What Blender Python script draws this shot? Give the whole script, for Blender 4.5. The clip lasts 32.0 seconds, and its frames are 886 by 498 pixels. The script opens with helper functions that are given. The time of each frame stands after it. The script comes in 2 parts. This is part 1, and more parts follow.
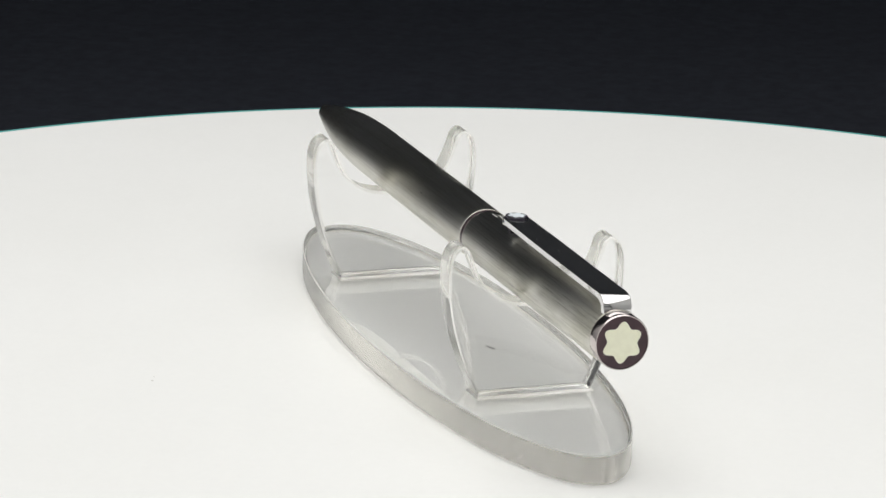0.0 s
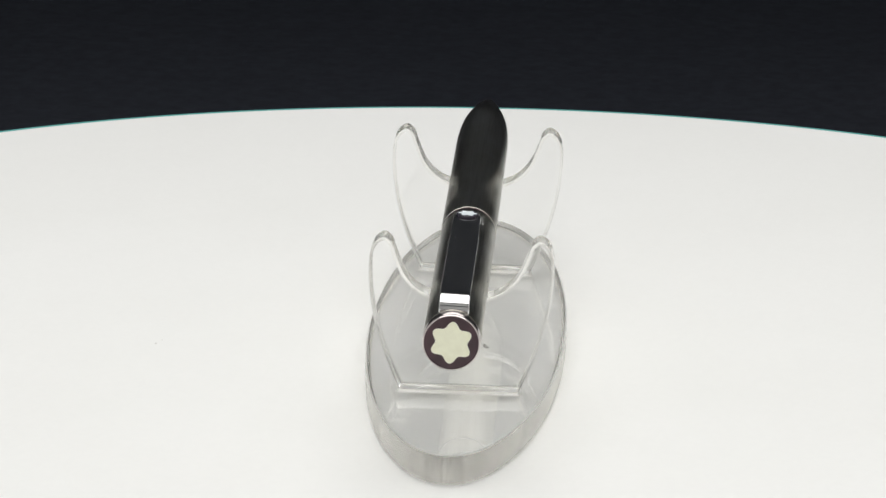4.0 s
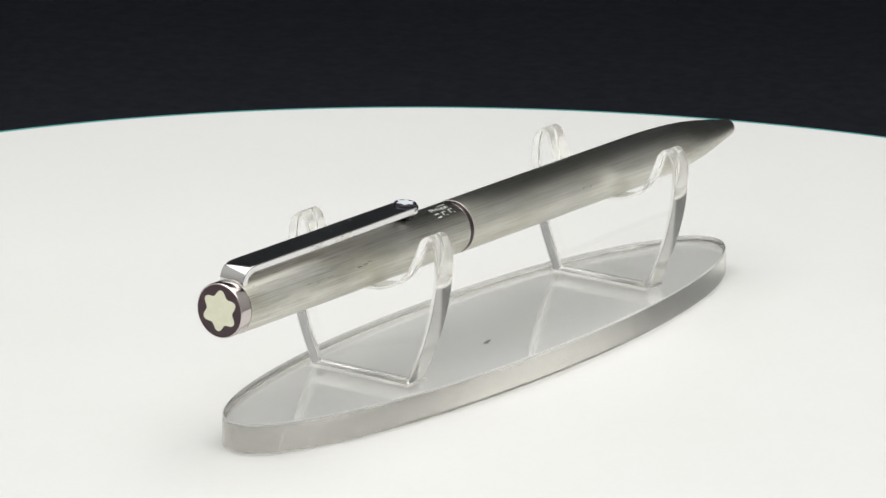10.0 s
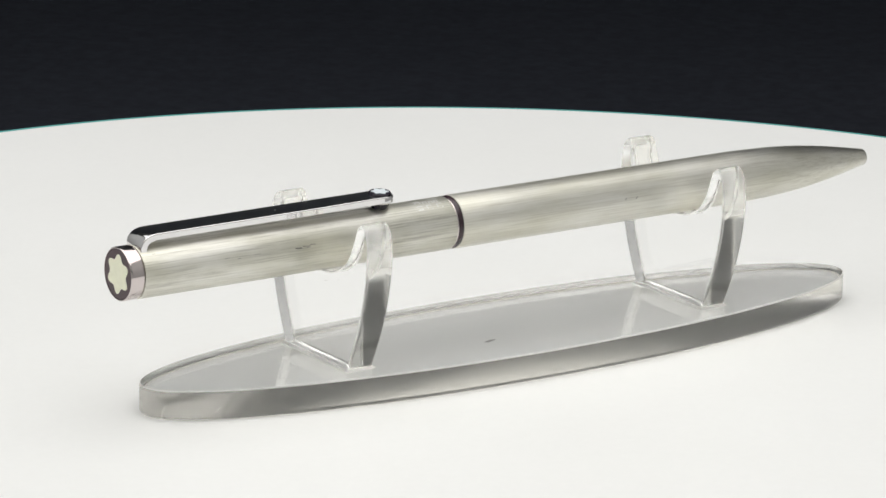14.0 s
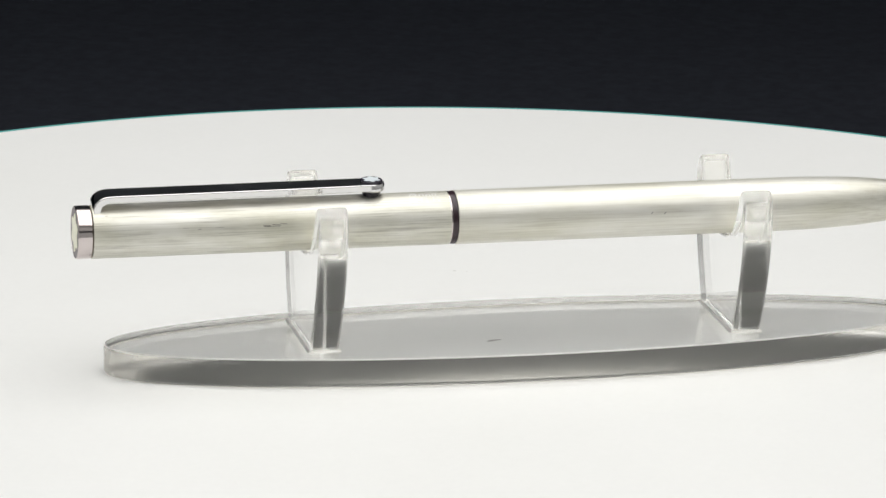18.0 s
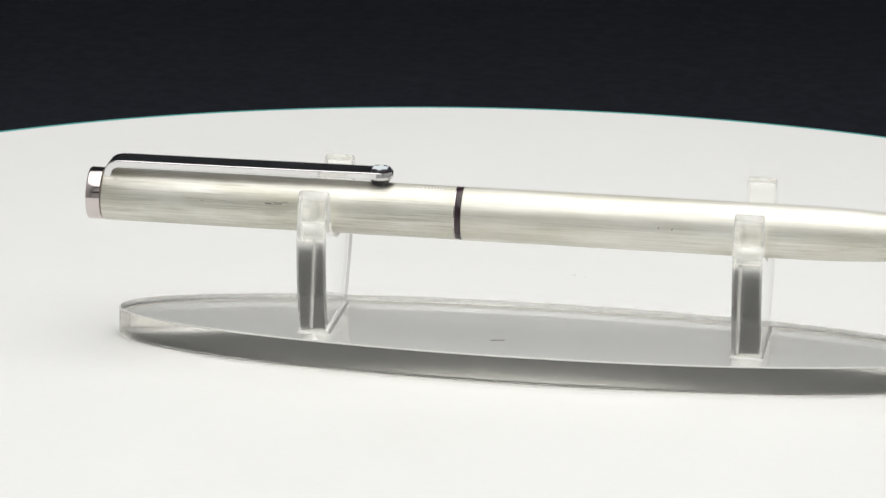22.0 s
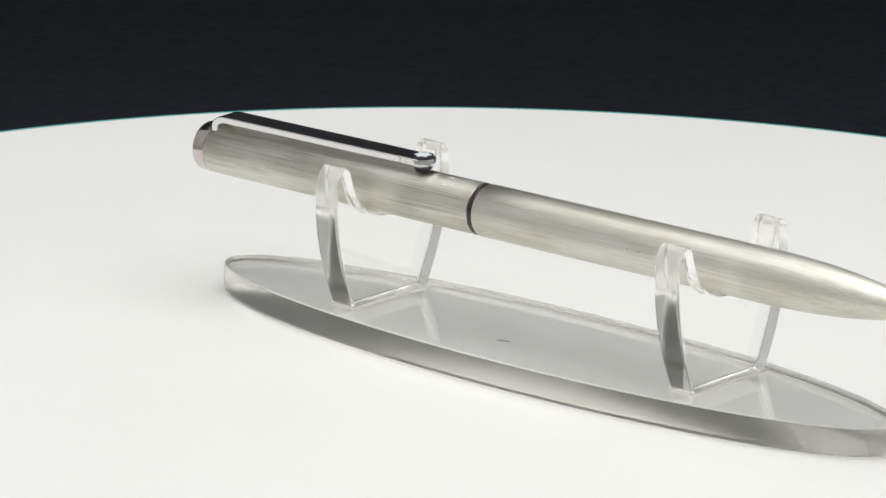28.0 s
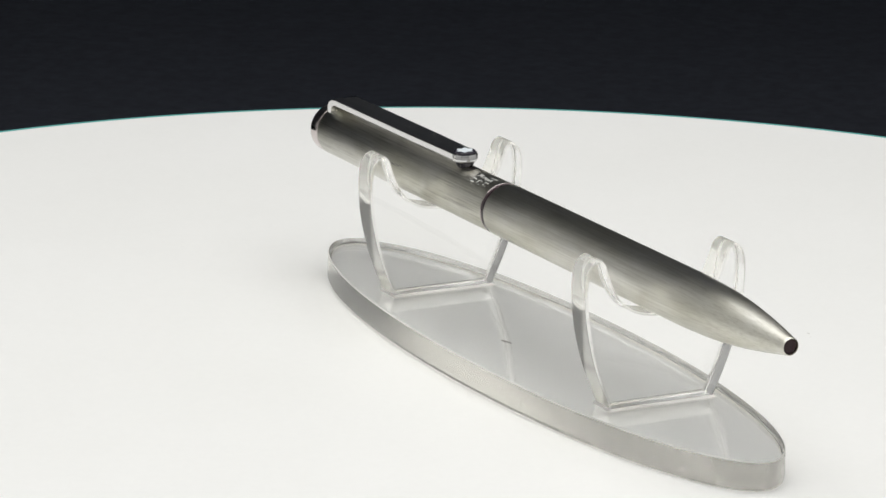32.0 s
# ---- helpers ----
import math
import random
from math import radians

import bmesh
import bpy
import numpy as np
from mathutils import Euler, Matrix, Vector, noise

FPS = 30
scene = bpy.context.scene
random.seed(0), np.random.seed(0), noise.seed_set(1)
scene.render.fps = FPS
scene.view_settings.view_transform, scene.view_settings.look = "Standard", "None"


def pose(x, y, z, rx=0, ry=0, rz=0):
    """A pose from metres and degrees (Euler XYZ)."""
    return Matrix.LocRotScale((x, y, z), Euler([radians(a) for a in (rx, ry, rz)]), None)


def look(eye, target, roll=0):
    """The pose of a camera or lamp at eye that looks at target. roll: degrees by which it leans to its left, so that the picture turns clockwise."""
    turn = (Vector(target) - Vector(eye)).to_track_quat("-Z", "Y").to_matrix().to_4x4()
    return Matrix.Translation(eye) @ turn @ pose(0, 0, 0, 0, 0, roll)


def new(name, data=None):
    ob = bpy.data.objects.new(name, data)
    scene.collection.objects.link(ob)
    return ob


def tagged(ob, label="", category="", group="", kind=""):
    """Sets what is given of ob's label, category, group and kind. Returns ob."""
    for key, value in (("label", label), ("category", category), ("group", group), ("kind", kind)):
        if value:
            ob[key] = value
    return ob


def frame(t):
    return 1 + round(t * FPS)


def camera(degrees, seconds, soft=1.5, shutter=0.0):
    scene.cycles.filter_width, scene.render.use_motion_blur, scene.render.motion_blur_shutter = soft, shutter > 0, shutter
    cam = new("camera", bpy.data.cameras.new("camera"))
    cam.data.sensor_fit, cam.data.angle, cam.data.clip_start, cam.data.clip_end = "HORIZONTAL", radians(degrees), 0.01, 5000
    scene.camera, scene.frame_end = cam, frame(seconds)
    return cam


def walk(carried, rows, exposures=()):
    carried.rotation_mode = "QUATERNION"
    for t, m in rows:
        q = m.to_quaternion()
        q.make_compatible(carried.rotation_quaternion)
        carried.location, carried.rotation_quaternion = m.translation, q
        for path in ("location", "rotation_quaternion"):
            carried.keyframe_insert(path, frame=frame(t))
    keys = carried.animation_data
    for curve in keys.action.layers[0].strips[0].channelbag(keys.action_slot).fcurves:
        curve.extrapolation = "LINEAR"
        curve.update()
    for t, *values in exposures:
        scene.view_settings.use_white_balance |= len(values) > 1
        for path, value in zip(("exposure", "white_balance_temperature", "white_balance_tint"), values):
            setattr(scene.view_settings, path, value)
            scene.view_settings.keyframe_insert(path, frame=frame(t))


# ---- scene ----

# ---------------------------------------------------------------- camera
SECONDS = 32.0
cam = camera(10.792, SECONDS)
EYE = Vector((0.0, -0.66953, 0.20206))
AIM = EYE + Vector((-0.012069, 0.964056, -0.265425))
walk(cam, [(0.0, look(EYE, AIM, 1.183)), (SECONDS, look(EYE, AIM, 1.183))])

# ---------------------------------------------------------------- light
scene.view_settings.exposure = 0.0
world = bpy.data.worlds.new("studio_air")
world.use_nodes = True
world.node_tree.nodes["Background"].inputs["Color"].default_value = (0.88, 0.94, 1.0, 1)
world.node_tree.nodes["Background"].inputs["Strength"].default_value = 0.06
scene.world = world


def area_lamp(name, eye, target, sx, sy, watts, colour, spread):
    data = bpy.data.lights.new(name, "AREA")
    data.shape, data.size, data.size_y, data.energy, data.color = "RECTANGLE", sx, sy, watts, colour
    data.spread = radians(spread)
    ob = new(name, data)
    ob.matrix_world = look(eye, target)
    return ob


area_lamp("overhead_light_panel", (0.0, -0.07, 0.54), (0.0, -0.069, 0.0), 0.74, 0.90, 3.03, (1.0, 0.995, 0.975), 140)
scene.cycles.max_bounces, scene.cycles.transmission_bounces, scene.cycles.glossy_bounces = 32, 32, 16
scene.cycles.blur_glossy = 0.0


# ---------------------------------------------------------------- helpers
MM = 0.001


def part(name, bm, material, parent, label="", sharp=35.0, smooth=True):
    me = bpy.data.meshes.new(name)
    bmesh.ops.recalc_face_normals(bm, faces=bm.faces)
    for f in bm.faces:
        f.smooth = smooth
    bm.to_mesh(me)
    bm.free()
    if smooth:
        me.set_sharp_from_angle(angle=radians(sharp))
    for m in (material if isinstance(material, (list, tuple)) else (material,)):
        me.materials.append(m)
    ob = new(name, me)
    if parent is not None:
        ob.parent = parent
    if label:
        tagged(ob, label)
    return ob


def lathe(profile, segments=96, closed=False):
    """A body of revolution round the x axis; profile: (x, radius) in mm."""
    bm = bmesh.new()
    rings = []
    for x, r in profile:
        if r < 1e-6:
            rings.append([bm.verts.new((x * MM, 0, 0))])
        else:
            rings.append([bm.verts.new((x * MM, r * MM * math.cos(a), r * MM * math.sin(a)))
                          for a in (2 * math.pi * k / segments for k in range(segments))])
    pairs = list(zip(rings, rings[1:]))
    if closed:
        pairs.append((rings[-1], rings[0]))
    for a, b in pairs:
        for k in range(segments):
            n = (k + 1) % segments
            if len(a) == 1 and len(b) == 1:
                continue
            if len(a) == 1:
                bm.faces.new((a[0], b[k], b[n]))
            elif len(b) == 1:
                bm.faces.new((a[k], a[n], b[0]))
            else:
                bm.faces.new((a[k], a[n], b[n], b[k]))
    return bm


def spline(points, steps):
    """A Catmull-Rom curve through open points."""
    pts = [Vector(p) for p in points]
    pts = [pts[0] * 2 - pts[1]] + pts + [pts[-1] * 2 - pts[-2]]
    out = []
    for i in range(1, len(pts) - 2):
        a, b, c, d = pts[i - 1:i + 3]
        for k in range(steps):
            t = k / steps
            out.append(0.5 * (2 * b + (c - a) * t + (2 * a - 5 * b + 4 * c - d) * t * t + (3 * b - a - 3 * c + d) * t ** 3))
    out.append(pts[-2])
    return out


def prism(outline, holes, place, depth_a, depth_b, bevel=0.0):
    """A plate with through holes. place(p, h) gives the point in mm of outline point p at height h."""
    bm = bmesh.new()
    caps, loops_all = [], []
    for h in (depth_a, depth_b):
        edges, loops = [], []
        for loop in (outline, *holes):
            vs = [bm.verts.new(Vector(place(p, h)) * MM) for p in loop]
            loops.append(vs)
            edges += [bm.edges.new((vs[k], vs[(k + 1) % len(vs)])) for k in range(len(vs))]
        loops_all.append(loops)
        caps.append(edges)
    for edges in caps:
        bmesh.ops.triangle_fill(bm, edges=edges, use_beauty=True, use_dissolve=False)
    for low, high in zip(*loops_all):
        for k in range(len(low)):
            n = (k + 1) % len(low)
            bm.faces.new((low[k], low[n], high[n], high[k]))
    if bevel:
        bmesh.ops.recalc_face_normals(bm, faces=bm.faces)
        rim = [e for edges in caps for e in edges]
        bmesh.ops.bevel(bm, geom=rim, offset=bevel * MM, segments=3, profile=0.5, affect="EDGES")
    return bm


# ---------------------------------------------------------------- materials
def material(name):
    m = bpy.data.materials.new(name)
    m.use_nodes = True
    return m, m.node_tree.nodes, m.node_tree.links, m.node_tree.nodes["Principled BSDF"]


def noise_node(nodes, links, scale, detail=4.0, stretch=(1, 1, 1), rough=0.55):
    co = nodes.new("ShaderNodeTexCoord")
    mp = nodes.new("ShaderNodeMapping")
    mp.inputs["Scale"].default_value = stretch
    nz = nodes.new("ShaderNodeTexNoise")
    nz.inputs["Scale"].default_value, nz.inputs["Detail"].default_value = scale, detail
    nz.inputs["Roughness"].default_value = rough
    links.new(co.outputs["Object"], mp.inputs["Vector"])
    links.new(mp.outputs["Vector"], nz.inputs["Vector"])
    return nz.outputs["Fac"]


def ramp(nodes, links, fac, stops):
    r = nodes.new("ShaderNodeValToRGB")
    for k, (at, c) in enumerate(stops):
        e = r.color_ramp.elements[k] if k < 2 else r.color_ramp.elements.new(at)
        e.position, e.color = at, (*c, 1)
    links.new(fac, r.inputs["Fac"])
    return r.outputs["Color"]


def mixed(nodes, links, a, b, kind="MULTIPLY", fac=1.0):
    mx = nodes.new("ShaderNodeMix")
    mx.data_type, mx.blend_type = "RGBA", kind
    mx.inputs["Factor"].default_value = fac
    links.new(a, mx.inputs["A"])
    links.new(b, mx.inputs["B"])
    return mx.outputs["Result"]


def bumped(nodes, links, bsdf, fac, strength, distance):
    b = nodes.new("ShaderNodeBump")
    b.inputs["Strength"].default_value, b.inputs["Distance"].default_value = strength, distance
    links.new(fac, b.inputs["Height"])
    links.new(b.outputs["Normal"], bsdf.inputs["Normal"])


def plain(name, colour, rough, metal=0.0, spread=0.08, scale=400.0, bump=0.0):
    m, nodes, links, p = material(name)
    f = noise_node(nodes, links, scale)
    lo = tuple(c * (1 - spread) for c in colour)
    hi = tuple(min(1, c * (1 + spread)) for c in colour)
    links.new(ramp(nodes, links, f, [(0.3, lo), (0.7, hi)]), p.inputs["Base Color"])
    p.inputs["Roughness"].default_value, p.inputs["Metallic"].default_value = rough, metal
    if bump:
        bumped(nodes, links, p, f, 0.3, bump)
    return m


def brushed_steel(name, tone, worn):
    """tone scales the metal's colour; worn (0 to 1) deepens streaks and tarnish."""
    m, nodes, links, p = material(name)
    streak = noise_node(nodes, links, 3600.0, 5.0, (0.022, 1, 1), 0.7)
    band = noise_node(nodes, links, 620.0, 4.0, (0.06, 1, 1), 0.6)
    blotch = noise_node(nodes, links, 150.0, 4.0, (0.4, 1, 1))
    nick = noise_node(nodes, links, 1500.0, 2.0, (0.25, 1, 1))
    low = 1 - 0.3 * worn
    a = ramp(nodes, links, streak, [(0.34, (0.64 * tone * low, 0.62 * tone * low, 0.57 * tone * low)), (0.48, (0.745 * tone, 0.735 * tone, 0.685 * tone)), (0.70, (0.83 * tone, 0.815 * tone, 0.775 * tone))])
    b = ramp(nodes, links, band, [(0.30, (0.89, 0.885, 0.86)), (0.62, (1, 1, 1))])
    c = ramp(nodes, links, blotch, [(0.36, (0.86 - 0.12 * worn, 0.855 - 0.12 * worn, 0.80 - 0.14 * worn)), (0.62, (1, 1, 1))])
    d = ramp(nodes, links, nick, [(0.76, (1, 1, 1)), (0.80, (0.45, 0.44, 0.42))])
    ab = mixed(nodes, links, a, b)
    cd = mixed(nodes, links, c, d)
    links.new(mixed(nodes, links, ab, cd), p.inputs["Base Color"])
    p.inputs["Metallic"].default_value = 0.995
    r = ramp(nodes, links, band, [(0.3, (0.345,) * 3), (0.7, (0.30,) * 3)])
    links.new(r, p.inputs["Roughness"])
    p.inputs["Anisotropic"].default_value = 0.97
    tg = nodes.new("ShaderNodeTangent")
    tg.direction_type, tg.axis = "RADIAL", "X"
    links.new(tg.outputs["Tangent"], p.inputs["Tangent"])
    bumped(nodes, links, p, band, 0.25, 0.00003)
    return m


def acrylic(name, tint, rough, bump=0.0, stretch=(1, 1, 1), scale=300.0, clear=1.0):
    m, nodes, links, p = material(name)
    p.inputs["Base Color"].default_value = (*tint, 1)
    p.inputs["Transmission Weight"].default_value = clear
    p.inputs["IOR"].default_value = 1.49
    f = noise_node(nodes, links, scale, 5.0, stretch)
    links.new(ramp(nodes, links, f, [(0.35, (rough * 0.86,) * 3), (0.7, (rough,) * 3)]), p.inputs["Roughness"])
    if bump:
        bumped(nodes, links, p, f, 0.2, bump)
    return m


def table_white():
    m, nodes, links, p = material("white_disc_paint")
    big = noise_node(nodes, links, 14.0, 3.0)
    fine = noise_node(nodes, links, 900.0, 5.0)
    a = ramp(nodes, links, big, [(0.3, (0.855, 0.855, 0.84)), (0.7, (0.88, 0.88, 0.87))])
    b = ramp(nodes, links, fine, [(0.3, (0.985,) * 3), (0.7, (1, 1, 1))])
    links.new(mixed(nodes, links, a, b), p.inputs["Base Color"])
    p.inputs["Roughness"].default_value = 0.45
    p.inputs["Specular IOR Level"].default_value = 0.25
    return m


STEEL = brushed_steel("brushed_steel", 1.06, 0.0)
WORN_STEEL = brushed_steel("worn_brushed_steel", 1.03, 0.75)
CHROME = plain("polished_chrome", (0.78, 0.77, 0.77), 0.07, 1.0, 0.03)
BAND_CHROME = plain("satin_chrome", (0.62, 0.56, 0.55), 0.10, 1.0, 0.04)
DARK_RING = plain("dark_maroon_resin", (0.035, 0.018, 0.024), 0.25, 0.0, 0.3)
DARK_RESIN = plain("dark_brown_resin", (0.058, 0.028, 0.036), 0.3, 0.0, 0.3)
DARK_BUTTON = plain("blue_black_resin", (0.022, 0.018, 0.03), 0.2, 0.0, 0.3)
CREAM = plain("cream_resin", (0.96, 0.95, 0.74), 0.3, 0.0, 0.06, 700.0)
WHITE_INLAY = plain("white_enamel", (0.80, 0.86, 0.90), 0.25, 0.0, 0.03)
HOLE = plain("dark_tip_hole", (0.022, 0.005, 0.009), 0.6, 0.0, 0.3)
SCRATCH = plain("dark_scratch", (0.22, 0.21, 0.19), 0.5, 0.6, 0.3)
ENGRAVE = plain("bright_engraving", (0.80, 0.80, 0.77), 0.5, 0.35, 0.1)
ACRYLIC = acrylic("clear_acrylic", (1.0, 1.0, 0.997), 0.0)
ACRYLIC_EDGE = acrylic("sawn_acrylic_edge", (0.98, 0.958, 0.895), 0.26, 0.0, (1, 1, 0.25), 260.0, 0.97)
POLISHED_EDGE = acrylic("flame_polished_acrylic_edge", (0.998, 0.992, 0.955), 0.14, 0.0, (1, 1, 1), 120.0, 0.955)
BASE_HIGH = 4.5
FROST = acrylic("frosted_acrylic_corner", (0.94, 0.935, 0.91), 0.45, 0.0, (1, 1, 1), 500.0, 0.55)
FROST_THIN = acrylic("softened_acrylic_corner", (0.97, 0.965, 0.94), 0.25, 0.0, (1, 1, 1), 500.0, 0.85)
GLUE = acrylic("clear_glue_bead", (0.97, 0.965, 0.95), 0.35, 0.0, (1, 1, 1), 200.0, 0.9)
FLECK = plain("white_chipped_acrylic", (0.80, 0.80, 0.78), 0.6, 0.0, 0.1, 900.0)
SCUFF = plain("grey_scuffed_acrylic", (0.36, 0.36, 0.35), 0.7, 0.0, 0.1, 900.0)
TABLE_WHITE = table_white()
TEAL = plain("teal_glass_edge", (0.16, 0.52, 0.50), 0.2, 0.0, 0.08)
LINT = plain("pale_grey_lint", (0.62, 0.61, 0.59), 0.9, 0.0, 0.1)
SPECK = plain("grey_dust", (0.20, 0.19, 0.18), 0.9, 0.0, 0.3)
BACKDROP = plain("black_backdrop_paper", (0.048, 0.052, 0.066), 0.95, 0.0, 0.12, 260.0)
BACKDROP.node_tree.nodes["Principled BSDF"].inputs["Specular IOR Level"].default_value = 0.04
DESK = plain("black_desk_laminate", (0.02, 0.02, 0.022), 0.6)
ROOM = plain("pale_grey_wall_paint", (0.52, 0.53, 0.56), 0.9, 0.0, 0.05, 6.0)
WHITE_BOX = plain("white_box_paint", (0.84, 0.84, 0.83), 0.8, 0.0, 0.03, 8.0)

# ---------------------------------------------------------------- setting


def slab(name, lo, hi, mat, label, category):
    bm = bmesh.new()
    bmesh.ops.create_cube(bm, size=1.0)
    for v in bm.verts:
        v.co = Vector([(a + b) / 2 + c * (b - a) for a, b, c in zip(lo, hi, v.co)])
    ob = part(name, bm, mat, None, smooth=False)
    return tagged(ob, label, category, kind="structure")


def backdrop():
    """One black sheet: flat round the turntable, sweeping up behind it."""
    rad, y0, z0 = 0.10, 1.00, -0.125
    side = [(-1.2, z0), (-0.4, z0), (0.0, z0), (0.2, z0)]
    side += [(y0 + rad * math.sin(a), z0 + rad - rad * math.cos(a)) for a in (math.pi / 2 * k / 16 for k in range(17))]
    side += [(y0 + rad, 0.0), (y0 + rad, 0.06), (y0 + rad, 0.13)]
    back = [(y + (0.004 if z > z0 + 0.002 else 0), z - 0.004) for y, z in reversed(side)]
    bm = bmesh.new()
    cols = [[bm.verts.new((x, y, z)) for y, z in side + back] for x in (-1.0 + 2.0 * k / 24 for k in range(25))]
    n = len(cols[0])
    for a, b in zip(cols, cols[1:]):
        for k in range(n):
            m = (k + 1) % n
            bm.faces.new((a[k], a[m], b[m], b[k]))
    return tagged(part("backdrop", bm, BACKDROP, None, sharp=60), "plain black paper sweep under and behind the white turntable", "backdrop", kind="structure")


backdrop()
slab("floor", (-1.5, -1.6, -0.21), (1.5, 1.4, -0.131), DESK, "plain black desk under the white turntable", "desk")
slab("wall_north", (-1.5, 1.4, -0.21), (1.5, 1.5, 1.6), ROOM, "plain pale grey studio wall", "wall")
slab("wall_south", (-1.5, -1.7, -0.21), (1.5, -1.6, 1.6), ROOM, "plain pale grey studio wall", "wall")
slab("wall_east", (1.5, -1.7, -0.21), (1.6, 1.5, 1.6), ROOM, "plain pale grey studio wall", "wall")
slab("wall_west", (-1.6, -1.7, -0.21), (-1.5, 1.5, 1.6), ROOM, "plain pale grey studio wall", "wall")
slab("ceiling", (-0.62, -0.62, 0.60), (0.62, 0.62, 0.64), WHITE_BOX, "plain white roof of a photo box", "ceiling")
slab("wall_box_east", (0.38, -0.59, -0.123), (0.40, 0.28, 0.59), WHITE_BOX, "plain white side of a photo box", "wall")
slab("wall_box_west", (-0.40, -0.59, -0.123), (-0.38, 0.28, 0.59), WHITE_BOX, "plain white side of a photo box", "wall")
# Unseen low board, added to throw panel light back onto the front faces.
slab("front_bounce_low", (-0.37, -0.62, -0.123), (0.37, -0.60, 0.15), WHITE_BOX, "low unseen white board, added to bounce panel light from the front", "wall")
# Second added board, above the lens: fills front reflections with bounced light.
slab("front_bounce_high", (-0.37, -0.62, 0.25), (0.37, -0.60, 0.59), WHITE_BOX, "upper unseen white board, added to fill the front with bounced light", "wall")


# ---------------------------------------------------------------- turntable
def disc(r0, r1, z0, z1, segments=256, round_mm=0.0):
    """A ring or disc round the z axis, in mm."""
    prof = [(r0, z0), (r1, z0)]
    if round_mm:
        prof += [(r1 - round_mm + round_mm * math.cos(a), z1 - round_mm + round_mm * math.sin(a)) for a in (0, 0.4, 0.8, 1.2, 1.5708)]
    else:
        prof += [(r1, z1)]
    prof += [(r0, z1)]
    bm = lathe([(z, r) for r, z in prof], segments, closed=True)
    for v in bm.verts:
        v.co = Vector((v.co.y, v.co.z, v.co.x))
    return bm


def blob(cx, cy, rx, ry, turn, z0, height, seed, n=12):
    """A small flat uneven crumb, in mm."""
    rnd = random.Random(seed)
    bm = bmesh.new()
    c, s = math.cos(turn), math.sin(turn)
    rim, top = [], []
    for k in range(n):
        a = 2 * math.pi * k / n
        f = rnd.uniform(0.65, 1.15)
        x, y = rx * f * math.cos(a), ry * f * math.sin(a)
        px, py = cx + c * x - s * y, cy + s * x + c * y
        rim.append(bm.verts.new(Vector((px, py, z0)) * MM))
        top.append(bm.verts.new(Vector((cx + (px - cx) * 0.6, cy + (py - cy) * 0.6, z0 + height * rnd.uniform(0.6, 1))) * MM))
    for k in range(n):
        m = (k + 1) % n
        bm.faces.new((rim[k], rim[m], top[m], top[k]))
    bm.faces.new(top)
    bm.faces.new(list(reversed(rim)))
    return bm


RADIUS, HIGH = 162.8, 125.0
turntable = tagged(new("turntable"), "round white display turntable with a thin teal glass rim, turning slowly", "turntable")
turntable.location.z = -HIGH * MM
bm = disc(0.0, RADIUS - 1.2, HIGH - 6, HIGH)
part("top_plate", bm, TABLE_WHITE, turntable, "smooth white round plate")
part("foot", disc(0.0, 90.0, 0.0, HIGH - 6, 96), DESK, turntable, "plain dark round foot")
part("rim", disc(RADIUS - 1.18, RADIUS, HIGH - 6, HIGH, 256, 0.3), TEAL, turntable, "thin teal glass edge")
part("centre_mark", blob(0.3, -1.64, 1.25, 0.42, 0.3, HIGH, 0.03, 3), SPECK, turntable, "small dark mark at the centre")
for k, (x, y, r) in enumerate(((-5.2, -51.65, 0.33), (-7.0, -50.9, 0.16))):
    part("dust_speck", blob(x, y, r, r * 0.7, k, HIGH, 0.05, 20 + k, 8), LINT, turntable)

# ---------------------------------------------------------------- pen stand
BASE_TOP = BASE_HIGH
stand = tagged(new("pen_stand"), "clear acrylic oval pen stand on a white turntable", "pen stand")
HALF_LONG, HALF_WIDE = 63.4, 14.75
SLOT_HALF, PLATE = 8.45, 4.4
# each rest: place along the base, shift across it, how far its horns lean along it
RESTS = ((32.1, 0.22, -0.3), (-32.35, -0.25, 0.0))


def oval(n=360, grow=0.0):
    return [((HALF_LONG + grow) * math.cos(2 * math.pi * k / n), (HALF_WIDE + grow) * math.sin(2 * math.pi * k / n)) for k in range(n)]


def stand_base():
    """The oval plate, ring by ring: rounded below, upright sawn edge, narrow frosted corner above."""
    low, top = 0.75, 0.2
    rings = [(-low + low * math.sin(a), 0.05 + low - low * math.cos(a)) for a in (math.pi / 2 * k / 6 for k in range(7))]
    rings += [(-top + top * math.cos(a), BASE_TOP - top + top * math.sin(a)) for a in (math.pi / 2 * k / 3 for k in range(4))]
    bm = bmesh.new()
    loops = [[bm.verts.new(Vector((x, y, z)) * MM) for x, y in oval(grow=g)] for g, z in rings]
    n = len(loops[0])
    for j, (p, q) in enumerate(zip(loops, loops[1:])):
        for k in range(n):
            f = bm.faces.new((p[k], p[(k + 1) % n], q[(k + 1) % n], q[k]))
            f.material_index = 2 if j >= 7 else 1
    bm.faces.new(loops[-1])
    bm.faces.new(list(reversed(loops[0])))
    ob = part("base", bm, [ACRYLIC, ACRYLIC_EDGE, FROST], stand, "thick clear oval base with a sawn edge", 20)
    for f in ob.data.polygons:
        if abs(f.normal.z) > 0.999:
            f.use_smooth = False
    return ob


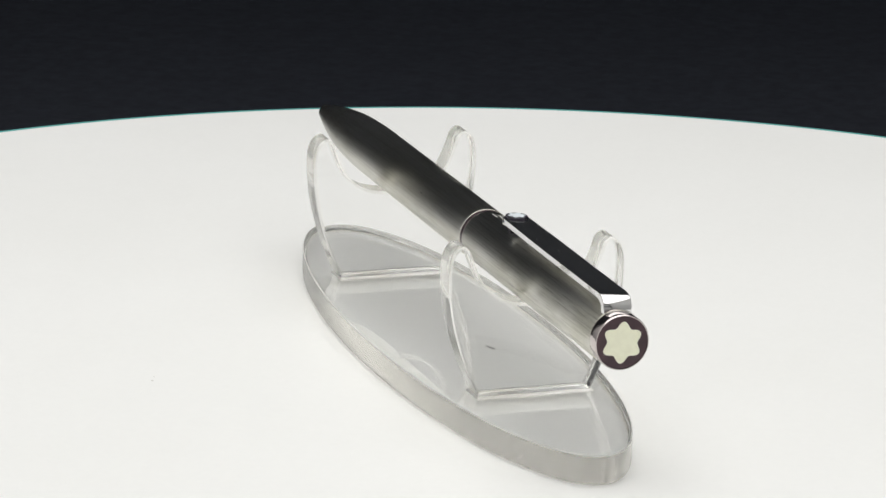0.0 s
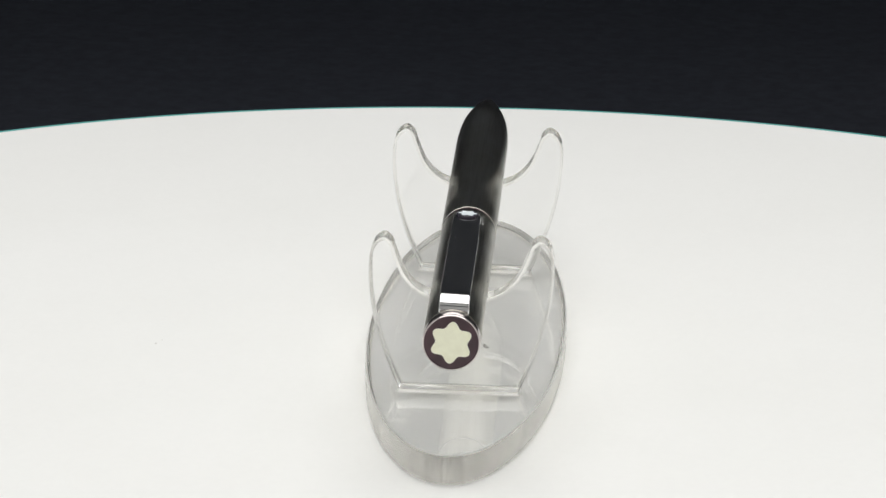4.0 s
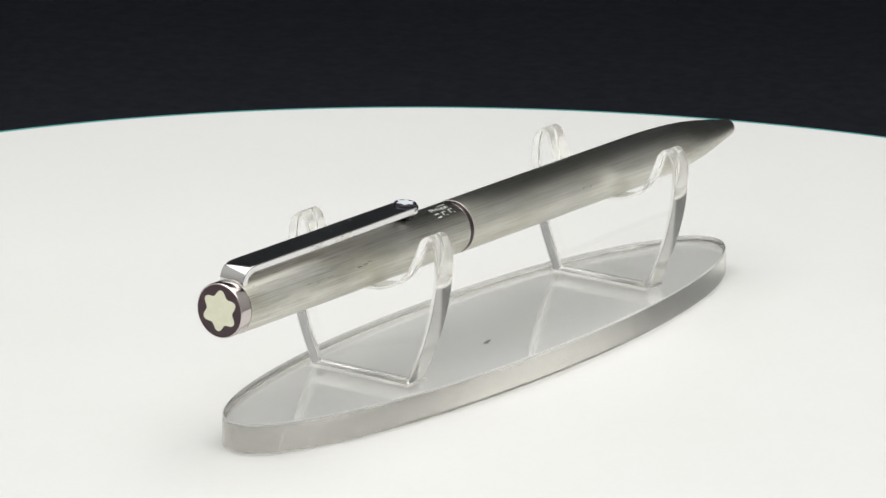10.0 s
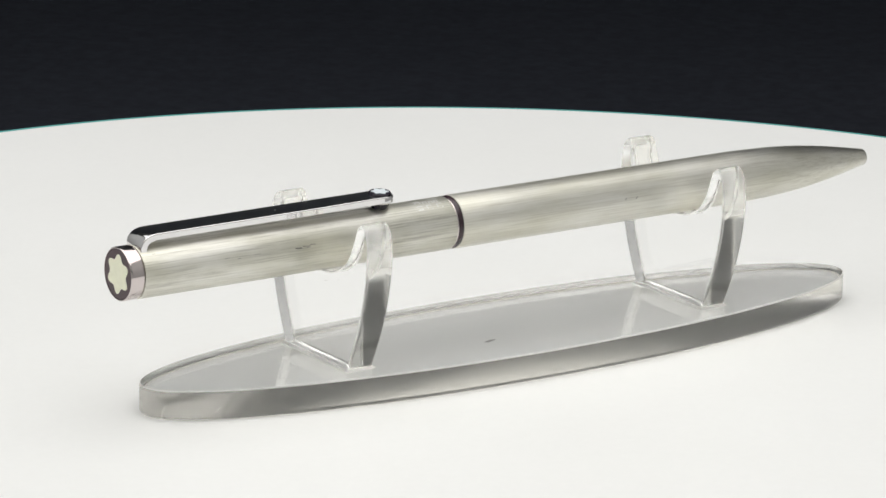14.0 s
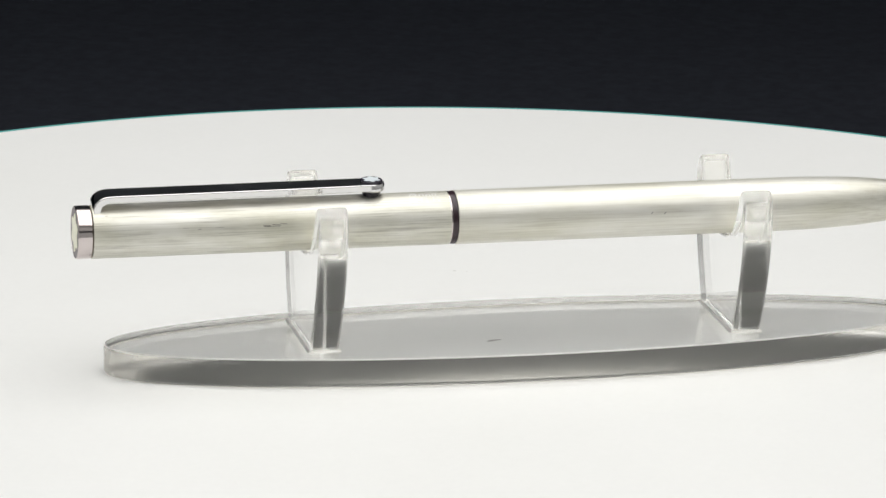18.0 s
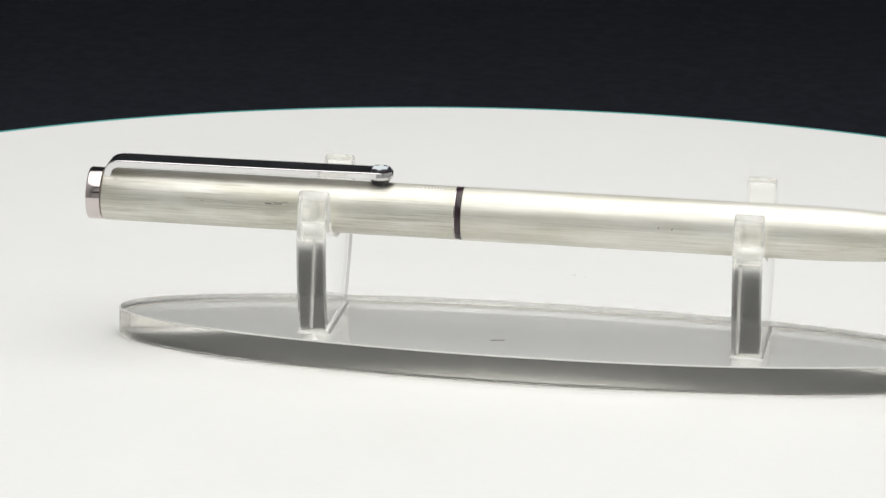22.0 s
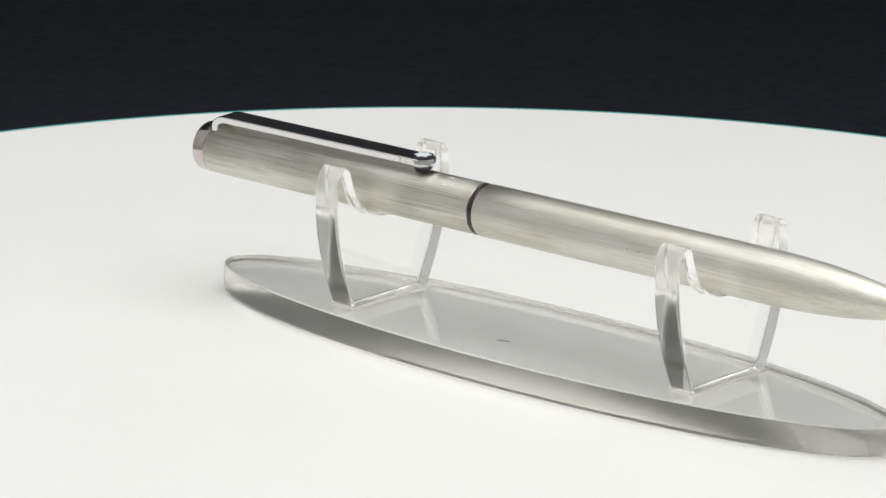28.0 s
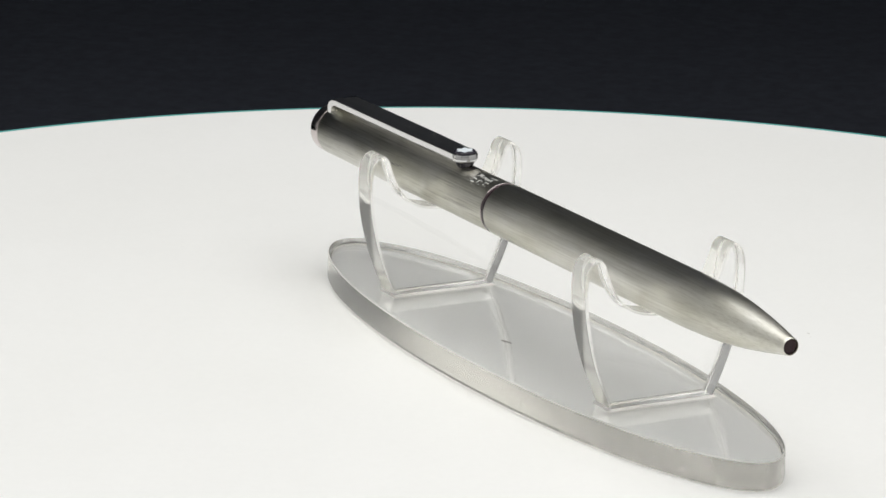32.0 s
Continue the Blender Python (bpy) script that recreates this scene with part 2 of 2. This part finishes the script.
def rest_outline():
    """The horned rest seen along the pen: half outline (v, height above the base)."""
    outer = spline([(SLOT_HALF, 0.05), (9.87, 3.2), (11.35, 7.0), (12.5, 11.4), (13.1, 15.6), (13.13, 19.4), (12.5, 21.5), (11.15, 22.5), (10.0, 21.7), (9.4, 20.1),
                    (8.1, 17.2), (6.2, 15.1), (3.6, 13.95), (0.0, 13.52)], 6)
    right = [(p[0], p[1]) for p in [Vector((a, b)) for a, b in outer]]
    left = [(-a, b) for a, b in reversed(right[:-1])]
    return right + left


def rest(u, v, lean):
    bm = prism(rest_outline(), [], lambda p, h: (u + h + lean * p[1] / 22.5, v + p[0], BASE_TOP + p[1]), -PLATE / 2, PLATE / 2, 0.40)
    ob = part("rest", bm, [ACRYLIC, POLISHED_EDGE, FROST_THIN, GLUE], stand, "clear acrylic horned rest", 13)
    for f in ob.data.polygons:
        if f.normal.z < -0.9:
            f.material_index = 3
            continue
        if abs(f.normal.x) > 0.998:
            f.use_smooth = False
        elif abs(f.normal.x) > 0.1:
            f.material_index = 2
            continue
        if abs(f.normal.x) < 0.5:
            f.material_index = 1
    return ob


def glue_bead(u, v):
    """A thin three-sided bead of clear glue round the foot of a rest."""
    bm = bmesh.new()
    loops = []
    for grow, z in ((0.02, 0.01), (0.34, 0.01), (0.02, 0.30)):
        a, b = PLATE / 2 + grow, SLOT_HALF + 0.1 + grow
        loops.append([bm.verts.new(Vector((u + x, v + y, BASE_TOP + z)) * MM) for x, y in ((-a, -b), (a, -b), (a, b), (-a, b))])
    for p, q in zip(loops, loops[1:] + loops[:1]):
        for k in range(4):
            n = (k + 1) % 4
            bm.faces.new((p[k], p[n], q[n], q[k]))
    return bm


base = stand_base()
for u, v, lean in RESTS:
    ob = rest(u, v, lean)
    part("glue_seam", glue_bead(u, v), GLUE, ob, "clear glue bead round the foot", smooth=False)


def chips():
    """Small chipped flecks along the upper rim of the base."""
    rnd = random.Random(11)
    for k in range(5):
        a = rnd.uniform(0, 2 * math.pi)
        x, y = (HALF_LONG - 0.1) * math.cos(a), (HALF_WIDE - 0.1) * math.sin(a)
        turn = math.atan2(HALF_WIDE * math.cos(a), -HALF_LONG * math.sin(a))
        part("chip", blob(x, y, rnd.uniform(0.12, 0.4), rnd.uniform(0.05, 0.09), turn, BASE_TOP - 0.02, 0.05, 40 + k, 8), FLECK, base)


chips()


def saw_marks():
    """Faint slanting scratches left by the saw on the upright edge."""
    rnd = random.Random(23)
    for k in range(34):
        a = rnd.uniform(0.25, 2.6) if k < 24 else rnd.uniform(3.6, 5.9)
        bm = bmesh.new()
        low, high = rnd.uniform(0.85, 1.4), rnd.uniform(1.6, 2.3)
        wide, slant = rnd.uniform(0.02, 0.045), (high - low) * rnd.uniform(0.9, 1.6)
        rate = math.hypot(HALF_LONG * math.sin(a), HALF_WIDE * math.cos(a))
        verts = []
        for out in (-0.03, 0.012):
            for along, z in ((-wide, low), (wide, low), (wide + slant, high), (-wide + slant, high)):
                b = a + along / rate
                verts.append(bm.verts.new(Vector(((HALF_LONG + out) * math.cos(b), (HALF_WIDE + out) * math.sin(b), z)) * MM))
        for f in ((0, 1, 2, 3), (4, 5, 6, 7), (0, 1, 5, 4), (1, 2, 6, 5), (2, 3, 7, 6), (3, 0, 4, 7)):
            bm.faces.new([verts[i] for i in f])
        part("saw_mark", bm, SCUFF, base, smooth=False)


saw_marks()

# ---------------------------------------------------------------- pen
AXIS = 21.87
pen = tagged(new("pen"), "slim brushed steel pen with chrome clip on acrylic stand", "pen")
R = 3.98


def star(bm_radius, valley, height, n=96):
    """A six-lobed rounded star plate with its back at 0 and its face at height, in mm, facing +x."""
    out = []
    for k in range(n):
        a = 2 * math.pi * k / n + math.pi / 2
        w = 0.5 + 0.5 * math.cos(6 * (a - math.pi / 2))
        out.append((bm_radius * (valley + (1 - valley) * w ** 1.05) * math.cos(a), bm_radius * (valley + (1 - valley) * w ** 1.05) * math.sin(a)))
    return prism(out, [], lambda p, h: (h, p[0], p[1]), 0.0, height)


def pen_body():
    # cap
    part("cap", lathe([(12.05, 3.2), (12.1, 3.90), (12.16, 3.965), (12.34, R), (40, R), (65.3, 3.95), (65.5, 3.88), (65.52, 3.2)]), WORN_STEEL, pen, "worn brushed steel cap")
    band = part("cap_band", lathe([(65.45, 3.1), (65.6, 3.76), (65.72, 3.91), (67.55, 3.92), (67.74, 3.88), (67.82, 3.80), (67.80, 3.72), (67.5, 3.68), (67.4, 0)]), BAND_CHROME, pen, "polished chrome end band")
    part("end_disc", lathe([(67.2, 0), (67.3, 3.66), (67.7, 3.68), (67.77, 3.6), (67.8, 0)]), DARK_RESIN, band, "dark brown end disc")
    bm = star(2.95, 0.745, 0.06)
    bmesh.ops.rotate(bm, verts=bm.verts, cent=(0, 0, 0), matrix=Matrix.Rotation(radians(-2), 3, "X"))
    bmesh.ops.translate(bm, verts=bm.verts, vec=(67.77 * MM, 0, 0))
    part("star_inlay", bm, CREAM, band, "cream six-lobed inlay")
    # ring between cap and barrel
    part("ring", lathe([(12.06, 2.9), (12.02, 3.88), (11.94, 3.92), (11.26, 3.97), (11.17, 3.96), (11.12, 2.9)]), DARK_RING, pen, "dark maroon ring at the joint")
    part("cap_lip", lathe([(11.98, 3.0), (12.0, 3.94), (12.04, 3.98), (12.13, 3.99), (12.2, 3.97)]), BAND_CHROME, pen, "thin bright lip of the cap")
    # barrel
    prof = [(11.15, 3.2), (11.12, 3.94), (11.06, 4.01), (10.95, 4.03)]
    prof += [(u, 4.03) for u in (0, -15, -30, -38)]
    prof += spline([(-38, 4.03), (-42, 4.01), (-46, 3.90), (-50, 3.72), (-54, 3.39), (-58, 2.89), (-62, 2.26), (-65, 1.70), (-66.9, 1.34)], 5)[1:]
    prof = [(p[0], p[1]) for p in prof]
    prof += [(-67.25, 1.28), (-67.4, 1.18), (-67.25, 1.1), (-66.6, 1.08)]
    barrel = part("barrel", lathe(prof), STEEL, pen, "brushed steel barrel tapering to the tip")
    part("tip_hole", lathe([(-66.6, 1.09), (-66.95, 1.08), (-67.1, 0.9), (-67.15, 0)], 48), HOLE, barrel, "dark tip opening")


def pen_clip():
    # side outline of the clip (u, w above the pen axis)
    top = [(65.25, 3.2), (65.32, 3.95), (65.15, 4.65), (64.72, 5.22), (64.05, 5.63), (63.1, 5.84), (61.8, 5.88), (49, 5.92), (37, 5.98), (26, 6.05), (23.74, 6.05), (23.3, 6.02)]
    outer = spline(top[:7], 4)[:-1] + [Vector(p) for p in top[6:]]
    inner = [(23.3, 5.0), (26, 4.97), (37, 4.92), (49, 4.88), (62.8, 4.82), (63.6, 4.55), (64.05, 4.25), (64.2, 3.8), (64.2, 3.2)]
    outline = [(p[0], p[1]) for p in outer] + inner
    half = 2.06
    bm = prism(outline, [], lambda p, h: (p[0], h * (1.0 if p[0] > 27 else 0.94), p[1]), -half, half, 0.16)
    clip = part("clip", bm, CHROME, pen, "polished chrome clip", 40)
    for f in clip.data.polygons:
        if abs(f.normal.y) > 0.995:
            f.use_smooth = False

    # round end with its dark knob and small white inlay
    def upright(profile, seg=48):
        b = lathe([(z, r) for z, r in profile], seg)
        for v in b.verts:
            v.co = Vector((v.co.y + 23.74 * MM, v.co.z, v.co.x))
        return b
    part("clip_end", upright([(4.8, 0), (4.8, 1.72), (5.05, 1.97), (5.8, 1.97), (6.0, 1.86), (6.06, 0)]), CHROME, clip)
    part("clip_knob", upright([(3.7, 0), (3.8, 1.05), (4.1, 1.25), (4.85, 1.6), (4.88, 0)]), DARK_BUTTON, clip, "dark tapered knob under the clip")
    part("clip_button", upright([(6.0, 0), (6.0, 1.60), (6.28, 1.64), (6.38, 1.56), (6.4, 0)]), DARK_BUTTON, clip, "dark button on the clip end")
    bm = star(1.36, 0.72, 0.05)
    for v in bm.verts:
        v.co = Vector((v.co.y + 23.74 * MM, v.co.z, v.co.x + 6.38 * MM))
    part("button_inlay", bm, WHITE_INLAY, clip, "white six-lobed inlay")


def mark(bm, radius, u, phi, du, dphi, slant=0.0):
    """A flat patch on a round body: du along the pen in mm, dphi round it in degrees."""
    vs = []
    for r in (radius - 0.02, radius + 0.012):
        for a, b in ((-1, -1), (1, -1), (1, 1), (-1, 1)):
            f = radians(phi + b * dphi / 2 + a * slant)
            vs.append(bm.verts.new(Vector((u + a * du / 2, r * math.sin(f), r * math.cos(f))) * MM))
    for f in ((0, 1, 2, 3), (4, 5, 6, 7), (0, 1, 5, 4), (1, 2, 6, 5), (2, 3, 7, 6), (3, 0, 4, 7)):
        bm.faces.new([vs[k] for k in f])


def engraving():
    """Tiny stamped marks between the clip end and the ring, too small to read."""
    rnd = random.Random(5)
    # three larger marks, a row of smaller ones, and one fine line
    for u, phi, wide, tall in ((17.7, 28, 0.95, 12), (16.05, 28, 0.95, 13), (14.25, 27, 1.0, 13), (17.6, 9, 1.1, 11), (16.3, 11, 0.7, 8), (15.3, 13, 0.7, 8), (14.4, 12, 0.6, 8)):
        bm = bmesh.new()
        for side in (-1, 1):
            mark(bm, R, u + side * wide * 0.4, phi + rnd.uniform(-1, 1), 0.2, tall * rnd.uniform(0.7, 1.0))
        mark(bm, R, u, phi + rnd.choice((-0.42, 0.0, 0.42)) * tall, wide * 0.8, 2.6)
        mark(bm, R, u, phi + rnd.choice((-0.42, 0.42)) * tall, wide * 0.6, 2.6)
        part("engraved_mark", bm, ENGRAVE, pen, "faint engraved mark near the joint", smooth=False)
    bm = bmesh.new()
    mark(bm, R, 14.6, 0.0, 2.0, 2.2)
    part("engraved_line", bm, ENGRAVE, pen, "faint engraved line near the joint", smooth=False)


def scratches():
    """Dark scratches on the cap and two nicks on the barrel."""
    for u, phi, du, dphi, slant in ((40.0, 74.5, 1.1, 2.0, -0.3), (38.6, 73.0, 1.3, 1.6, -0.8), (37.5, 71.0, 1.0, 1.2, -0.6), (39.2, 76.0, 2.4, 0.9, 0.0), (47.0, 74.0, 1.2, 0.5, 0.1),
                                    (52.0, 72.5, 0.8, 0.6, 0.2), (50.0, 76.5, 0.5, 1.0, 0.4)):
        bm = bmesh.new()
        mark(bm, R, u, phi, du, dphi, slant)
        part("scratch", bm, SCRATCH, pen, "short dark scratch on the cap", smooth=False)
    for u, phi in ((-18.4, 80.0), (-20.4, 81.5)):
        bm = bmesh.new()
        mark(bm, 4.03, u, phi, 0.28, 2.2, 2.0)
        part("nick", bm, SCRATCH, pen, "small dark nick in the barrel", smooth=False)


def clip_dust():
    rnd = random.Random(8)
    for k in range(7):
        bm = blob(rnd.uniform(27, 50), rnd.uniform(-1.6, 1.6), rnd.uniform(0.05, 0.11), rnd.uniform(0.04, 0.08), 0, 5.99, 0.05, 70 + k, 7)
        part("dust_speck", bm, FLECK, pen)


pen_body()
pen_clip()
engraving()
scratches()
clip_dust()


# ---------------------------------------------------------------- turning
def motions():
    origin = Matrix.Translation((0, 0, 0))
    places = ((turntable, pose(0, 0, -HIGH * MM)),
              (stand, pose(-0.0050, -0.00468, 0, 0, 0, 0.15)),
              (pen, pose(-0.0050, -0.0045, AXIS * MM, -2.5, 0, 0.40)))
    for thing, base in places:
        rows = []
        for k in range(33):
            t = SECONDS * k / 32
            angle = -70.76 - 5.312 * t
            rows.append((t, pose(0, 0, 0, 0, 0, angle) @ base))
        walk(thing, rows)


motions()
